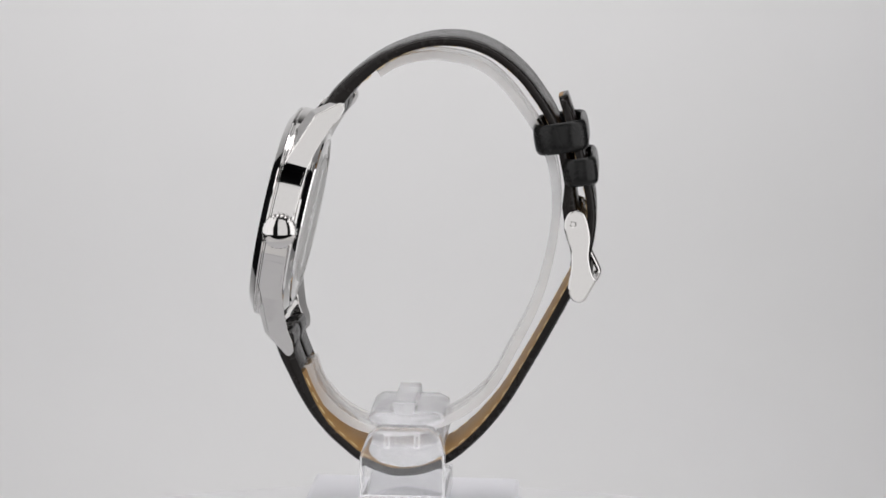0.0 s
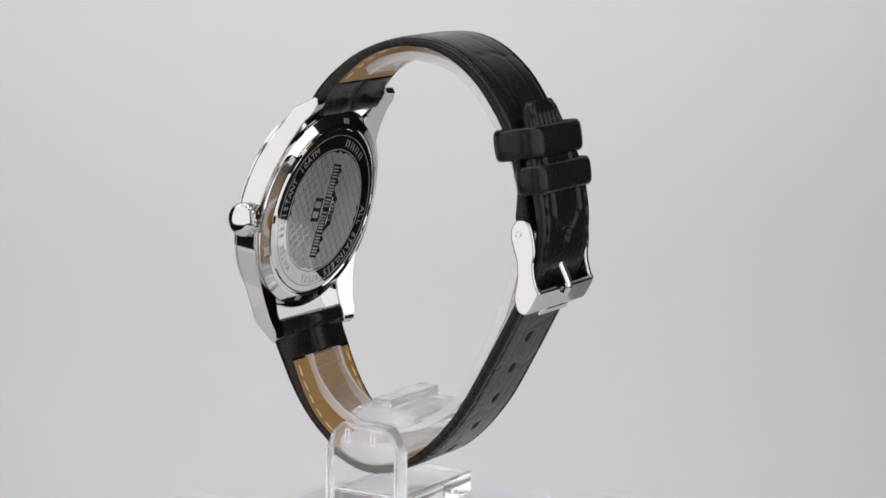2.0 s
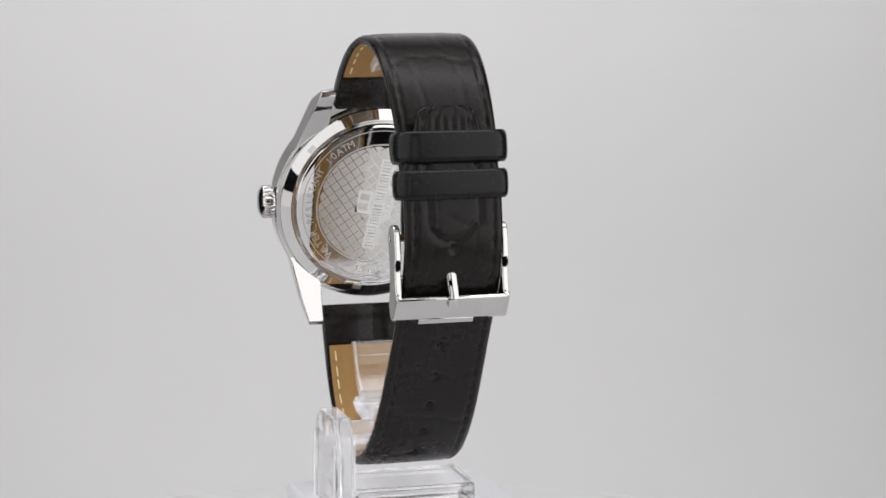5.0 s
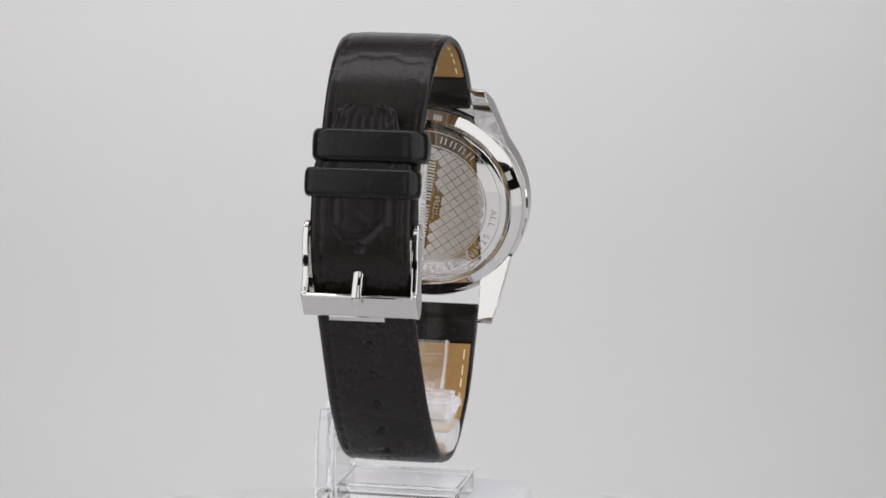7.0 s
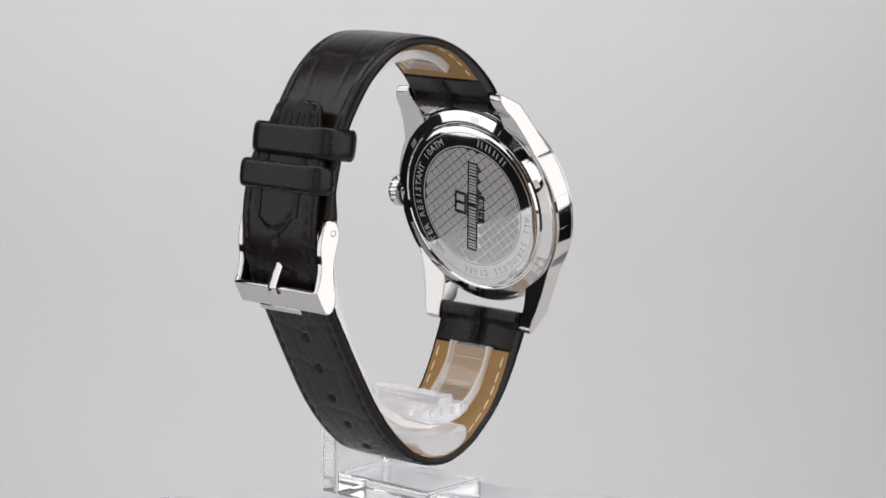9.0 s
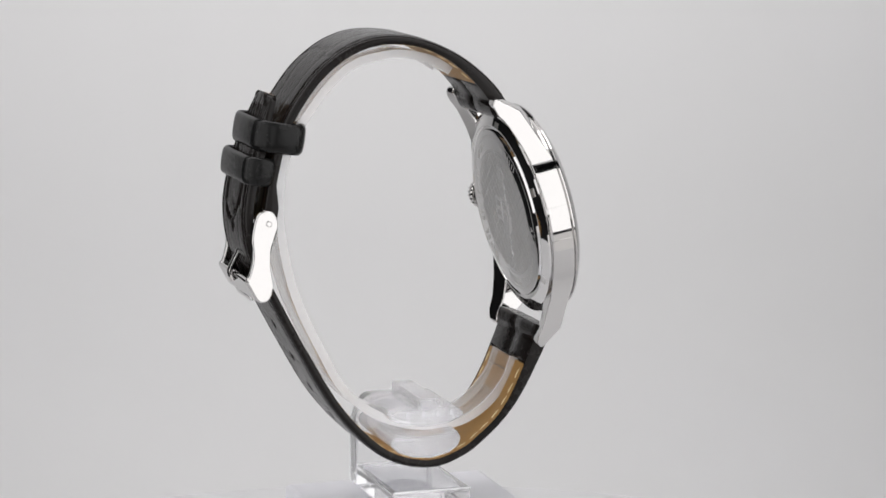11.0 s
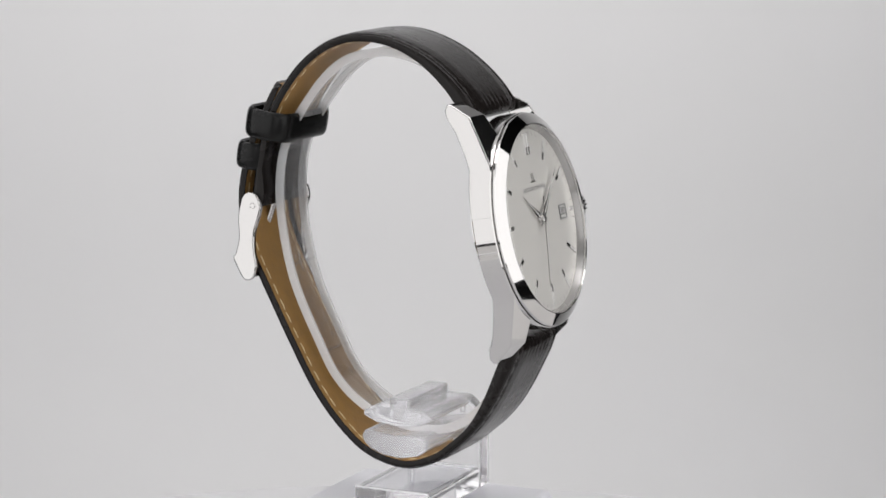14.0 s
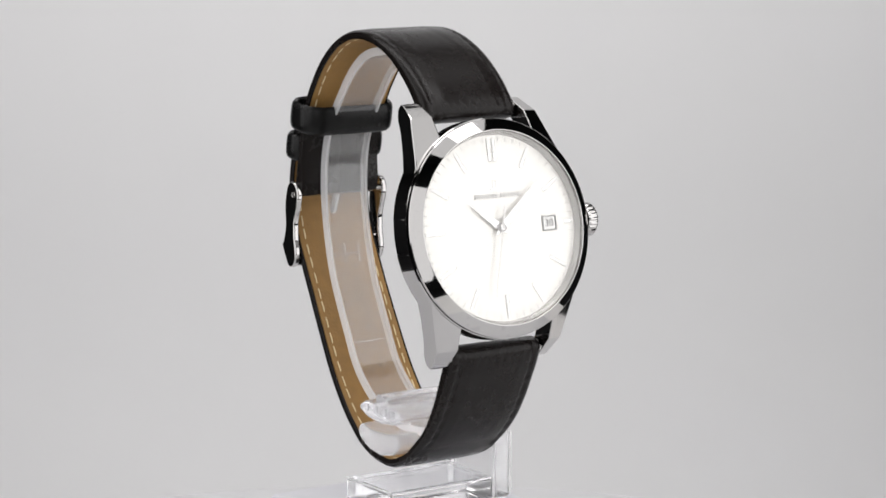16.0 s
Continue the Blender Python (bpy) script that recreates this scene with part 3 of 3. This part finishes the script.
def build_keeper(w, inner, outer_pt, half_u, wide, name, shift):
    a, b = Vector(inner), Vector(outer_pt)
    d = (b - a).normalized()
    along = Vector((-d.y, d.x))
    mid, hn = (a + b) / 2, (b - a).length / 2
    t, rad = 0.95, min(4.0, hn * 0.9)

    def ring(hu, hv, r):
        pts = []
        for cx, cy, a0 in ((hu - r, hv - r, 0), (-hu + r, hv - r, 90), (-hu + r, -hv + r, 180), (hu - r, -hv + r, 270)):
            for k in range(9):
                an = radians(a0 + k * 90 / 8)
                pts.append((cx + r * math.cos(an), cy + r * math.sin(an)))
        return pts

    bm = bm_new()
    dome = [-1, -0.97, -0.9, -0.78, -0.6, -0.3, 0, 0.3, 0.6, 0.78, 0.9, 0.97, 1]
    prof = [(0.14 * x * x + 0.5 * abs(x) ** 7 - 0.16, x * wide / 2) for x in dome] + [(t, wide / 2 - 0.3), (t, -wide / 2 + 0.3)]
    rings = []
    for inset, al in prof:
        pts = ring(half_u - inset, hn - inset, max(0.5, rad - inset))
        rings.append([bm.verts.new(at((mid + d * q + along * al).x, u + shift, (mid + d * q + along * al).y)) for u, q in pts])
    n = len(rings[0])
    for i in range(len(rings)):
        x, y = rings[i], rings[(i + 1) % len(rings)]
        for k in range(n):
            bm.faces.new((x[k], x[(k + 1) % n], y[(k + 1) % n], y[k]))
    part(name, bm, KEEPER, w, "smooth black leather keeper loop", auto=50)


def build_buckle(w):
    bm = bm_new()
    # cross plate
    add_prism(bm, [(34.3, -2.6), (34.9, -3.1), (32.85, -6.9), (31.9, -7.3), (31.1, -6.9), (33.5, -2.9)], -11.1, 9.3, lambda p, q, u: at(p, u, q))
    buckle = part("buckle", bm, STEEL, w, "polished steel pin buckle", smooth=True, bevel=0.25, segments=3)
    side = [(31.3, 9.9), (32.4, 9.3), (33.1, 7.6), (33.6, 4.6), (33.4, 1.0), (34.2, -2.3), (34.7, -3.1), (32.7, -6.8), (31.6, -7.3), (30.3, -6.7), (29.6, -4.4), (30.1, -1.0), (30.0, 2.2), (29.2, 4.8), (28.7, 6.8), (29.0, 8.6), (29.9, 9.7)]
    smooth_side = [tuple(p) for _, p in spline(side + [side[0]], 0.7)][:-1]
    for u0, u1 in ((-11.3, -10.1), (8.6, 9.8)):
        bm = bm_new()
        add_prism(bm, smooth_side, u0, u1, lambda p, q, u: at(p, u, q))
        arm = part("buckle_arm", bm, STEEL, buckle, "curved steel buckle arm", bevel=0.3, segments=3)
        bm = bm_new()
        u = u0 - 0.12 if u0 < 0 else u1 + 0.12
        add_lathe(bm, [(0, 0.3), (0.62, 0.3), (0.62, 0.06), (0.5, 0.03), (0.42, 0.12), (0, 0.14)], 20, lambda x, y, h: at(30.4 + x, u + (h if u0 < 0 else -h), 7.4 + y))
        part("rivet", bm, STEEL, arm, "small round pin end")
    bm = bm_new()
    add_prism(bm, [(32.3, -6.9), (32.75, -7.0), (32.2, -8.0), (31.75, -7.9)], -6.6, 3.6, lambda p, q, u: at(p, u, q))
    part("buckle_lip", bm, STEEL, buckle, "narrow steel lip under the buckle plate", bevel=0.15)
    bm = bm_new()
    add_lathe(bm, [(0, -10.2), (0.7, -10.2), (0.7, 8.7), (0, 8.7)], 16, lambda x, y, h: at(30.4 + x, h, 7.4 + y))
    part("spring_bar", bm, STEEL, buckle)
    bm = bm_new()
    path = frames_of(spline([(31.2, 7.0), (32.4, 3.5), (33.6, 0.6), (34.6, -1.4), (35.2, -3.0), (34.6, -4.6)], 0.4))
    add_band(bm, path, lambda s, i: [(-0.9 + 0.95 * math.cos(a), 0.5 * math.sin(a)) for a in [2 * math.pi * k / 12 for k in range(12)]])
    part("tongue", bm, STEEL, buckle, "steel buckle tongue")


def build_watch():
    w = thing("wristwatch", 0, 0, 0.084 - LIFT * MM, "steel wristwatch with white dial on a black leather strap", "watch")
    build_case(w)
    for sgn in (-1, 1):
        bm = bm_new()
        add_lathe(bm, [(0, -10.4), (0.8, -10.4), (0.8, 10.4), (0, 10.4)], 16, lambda x, y, h: case_at(h, sgn * 22.7 + x, -6.1 + y))
        part("spring_bar", bm, STEEL, w)
    base = path_distance(LONG, (26.9, -13.2))
    HOLES.extend((base + 7.2 * k, 1.0) for k in range(-4, 2))
    HOLES.append((path_distance(LONG, (34.5, 6.0)), 0.8))
    build_strap(w, "strap_short", SHORT, 5, 10.0, 9.0, 20, 70, 3.0, 1.4, 8.5, False, "black croc-grain leather strap half with buckle", path_distance(SHORT, (28.9, 20.0)))
    build_strap(w, "strap_long", LONG, 11, 10.0, 9.0, 20, 80, 3.0, 1.4, 8.5, True, "black croc-grain leather strap half with holes", 999.0)
    build_keeper(w, (23.0, 22.3), (32.7, 23.8), 10.4, 5.7, "strap_keeper", 0.1)
    build_keeper(w, (28.6, 16.5), (34.6, 17.3), 10.4, 5.2, "strap_keeper", -0.6)
    build_buckle(w)
    return w


# ---- the display stand ----
CUFF = [(-6.3, 34.3), (-3.2, 36.2), (0.9, 37.4), (5.6, 37.7), (12.6, 36.1), (18.0, 31.8), (22.8, 25.0), (25.6, 18.0), (26.6, 10.5), (25.8, 1.9), (23.3, -7.9), (18.6, -17.8), (14.2, -25.4), (7.7, -30.6), (0.0, -33.0), (-7.6, -33.0), (-13.0, -30.4), (-17.2, -25.8), (-19.0, -21.2)]


def build_stand():
    st = thing("display_stand", 0, 0, 0.084 - LIFT * MM, "clear acrylic watch display stand with a flexible cuff", "stand")
    rows = [(d, p + nn * (0.7 if p.y < 18 else 0.7 - 0.75 * min(1, (p.y - 18) / 10)), nn) for d, p, nn in frames_of(spline(CUFF, 1.0))]
    bm = bm_new()
    add_band(bm, rows, lambda s, i: [(-4.4, -0.75), (-0.3, -0.75), (-0.18, -0.66), (0.0, -0.75), (4.4, -0.75), (4.4, 0.55), (-4.4, 0.55)])
    cuff = part("cuff", bm, CUFFM, st, "clear flexible plastic cuff", auto=20)
    cuff.visible_shadow = False
    # cuff rims, their light gathered at the edge painted white
    for u0, u1 in ((-4.95, -4.42), (4.42, 4.95)):
        bm = bm_new()
        add_band(bm, rows, lambda s, i: [(u0, -1.0), (u1, -1.0), (u1, 0.65), (u0, 0.65)])
        edge = part("cuff_edge", bm, EDGE_GLEAM, cuff, "rounded edge of the cuff, its gleam painted as white haze", auto=50)
        edge.visible_shadow = False
    for target in ((17.2, -20.4), (-18.2, -24.3), (24.6, -4.0)):
        k = min(range(len(rows)), key=lambda i: (rows[i][1] - Vector(target)).length)
        bm = bm_new()
        d0, p0, n0 = rows[k]
        short = [rows[k], (d0 + 0.3, p0.lerp(rows[k + 1][1], 0.3), n0)]
        add_band(bm, short, lambda s, i: [(-4.4, -0.76), (4.4, -0.76), (4.4, -0.9), (-4.4, -0.9)])
        part("cuff_step", bm, CUFFM, cuff, smooth=False).visible_shadow = False
    for s0, s1, us in ((63, 68, (-1.9, 1.3)), (80, 82, (-0.3,)), (88, 90, (-0.3,))):
        sub = [r for r in rows if s0 <= r[0] <= s1]
        for u in us:
            bm = bm_new()
            add_band(bm, sub, lambda s, i: [(u, -0.76), (u + 0.4, -0.76), (u + 0.4, -0.92), (u, -0.92)])
            rib = part("cuff_rib", bm, CUFFM, cuff, smooth=False)
            rib.visible_shadow = False

    def block(name, outline, a, b, bevel, label="", across=False, material=ACRYL):
        bm = bm_new()
        if across:
            add_prism(bm, outline, a, b, lambda p, q, h: at(h, p, q))
        else:
            add_prism(bm, outline, a, b, lambda p, q, u: at(p, u, q))
        ob = part(name, bm, material, st, label, bevel=bevel, segments=3)
        ob.visible_shadow = False
        return ob

    block("post", [(-8.4, -49.0), (7.2, -49.0), (7.2, -35.5), (6.4, -32.6), (4.6, -30.8), (-5.0, -30.8), (-7.2, -32.6), (-8.4, -36.0)], -15.4, -11.6, 0.6, "clear acrylic upright")
    block("lower_tongue", [(-7.2, -35.4), (-6.7, -36.8), (-4.8, -38.2), (-1.0, -39.0), (2.6, -38.6), (5.2, -37.6), (6.7, -36.3), (7.0, -35.0), (6.2, -33.9), (3.0, -34.4), (0.0, -34.6), (-3.0, -34.4), (-6.5, -33.9)], -11.5, 9.8, 0.5, "hazy acrylic tongue inside the strap", material=HAZY)
    block("upper_tongue", [(-7.6, -31.2), (-7.8, -30.4), (-6.2, -29.3), (-3.0, -29.3), (-3.0, -27.4), (1.2, -27.4), (1.2, -29.3), (4.8, -29.3), (6.6, -30.2), (6.8, -31.2), (4.0, -32.4), (-0.5, -32.9), (-4.8, -32.4)], -8.0, 9.6, 0.5, "hazy acrylic clamp", material=HAZY)
    block("foot", [(-8.4, -49.0), (7.2, -49.0), (7.2, -44.4), (-8.4, -44.4)], -11.5, 12.4, 0.7, "clear acrylic foot bar")
    # slot outlines, with the edge gleam painted on
    for v in (-3.4, 2.2):
        for z0, z1, v0, v1 in ((-34.6, -34.3, v - 0.5, v + 0.5), (-32.2, -31.9, v - 0.5, v + 0.5), (-34.3, -32.2, v - 0.5, v - 0.3), (-34.3, -32.2, v + 0.3, v + 0.5)):
            bm = bm_new()
            add_prism(bm, [(v0, z0), (v1, z0), (v1, z1), (v0, z1)], -15.75, -15.42, lambda p, q, u: at(p, u, q))
            part("slot_edge", bm, EDGE_GLEAM, st, smooth=False).visible_shadow = False
    # added white strips that paint light streaks along the upright's edges
    for v, top in ((-8.45, -36.2), (6.9, -35.8)):
        for u0 in (-15.7, -11.75):
            bm = bm_new()
            add_prism(bm, [(v, -48.4), (v + 0.35, -48.4), (v + 0.35, top), (v, top)], u0, u0 + 0.4, lambda p, q, u: at(p, u, q))
            part("post_edge_gleam", bm, EDGE_GLEAM, st, "light streak on the upright's edge as a white strip", smooth=False, bevel=0.1).visible_shadow = False
    # added white strips, painted highlights on the foot bar's top edges
    for u0 in (-11.3, 12.1):
        bm = bm_new()
        add_prism(bm, [(-8.3, -44.7), (7.1, -44.7), (7.1, -44.32), (-8.3, -44.32)], u0, u0 + 0.36, lambda p, q, u: at(p, u, q))
        part("foot_edge_gleam", bm, EDGE_GLEAM, st, "edge highlight of the foot bar as a white strip", smooth=False, bevel=0.1).visible_shadow = False
    for v in (-5.2, -2.4, 0.6, 3.6):
        bm = bm_new()
        add_prism(bm, [(v - 0.45, -31.0), (v + 0.45, -31.0), (v + 0.45, -29.6), (v - 0.45, -29.6)], 9.62, 10.3, lambda p, q, u: at(p, u, q))
        part("clamp_rib", bm, HAZY, st, bevel=0.15).visible_shadow = False
    bm = bm_new()
    add_box(bm, -21, 20, -20 + 1.87, 20 + 1.87, -84.0 + LIFT, -49.2 + LIFT)
    bmesh.ops.translate(bm, vec=(0, -1.87, 0), verts=bm.verts[:])
    part("plinth", bm, FROSTED, st, "milky acrylic plinth", bevel=1.0, segments=3)
    return st


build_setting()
turntable = build_turntable()
watch = build_watch()
stand = build_stand()

# turn of the platter: seconds, degrees
TURN = [(0.0, -4.4), (1.0, -18.2), (2.0, -32.0), (3.0, -45.75), (4.0, -59.8), (6.5, -94.85), (7.5, -109.4), (8.5, -124.2), (9.0, -131.8), (12.0, -176.2), (13.0, -190.5), (14.0, -205.2), (15.0, -220.6), (16.0, -235.6)]


def motions():
    for ob in (turntable, watch, stand):
        x, y, z = ob.location
        walk(ob, [(t, pose(x, y, z, 0, 0, a)) for t, a in TURN])


motions()
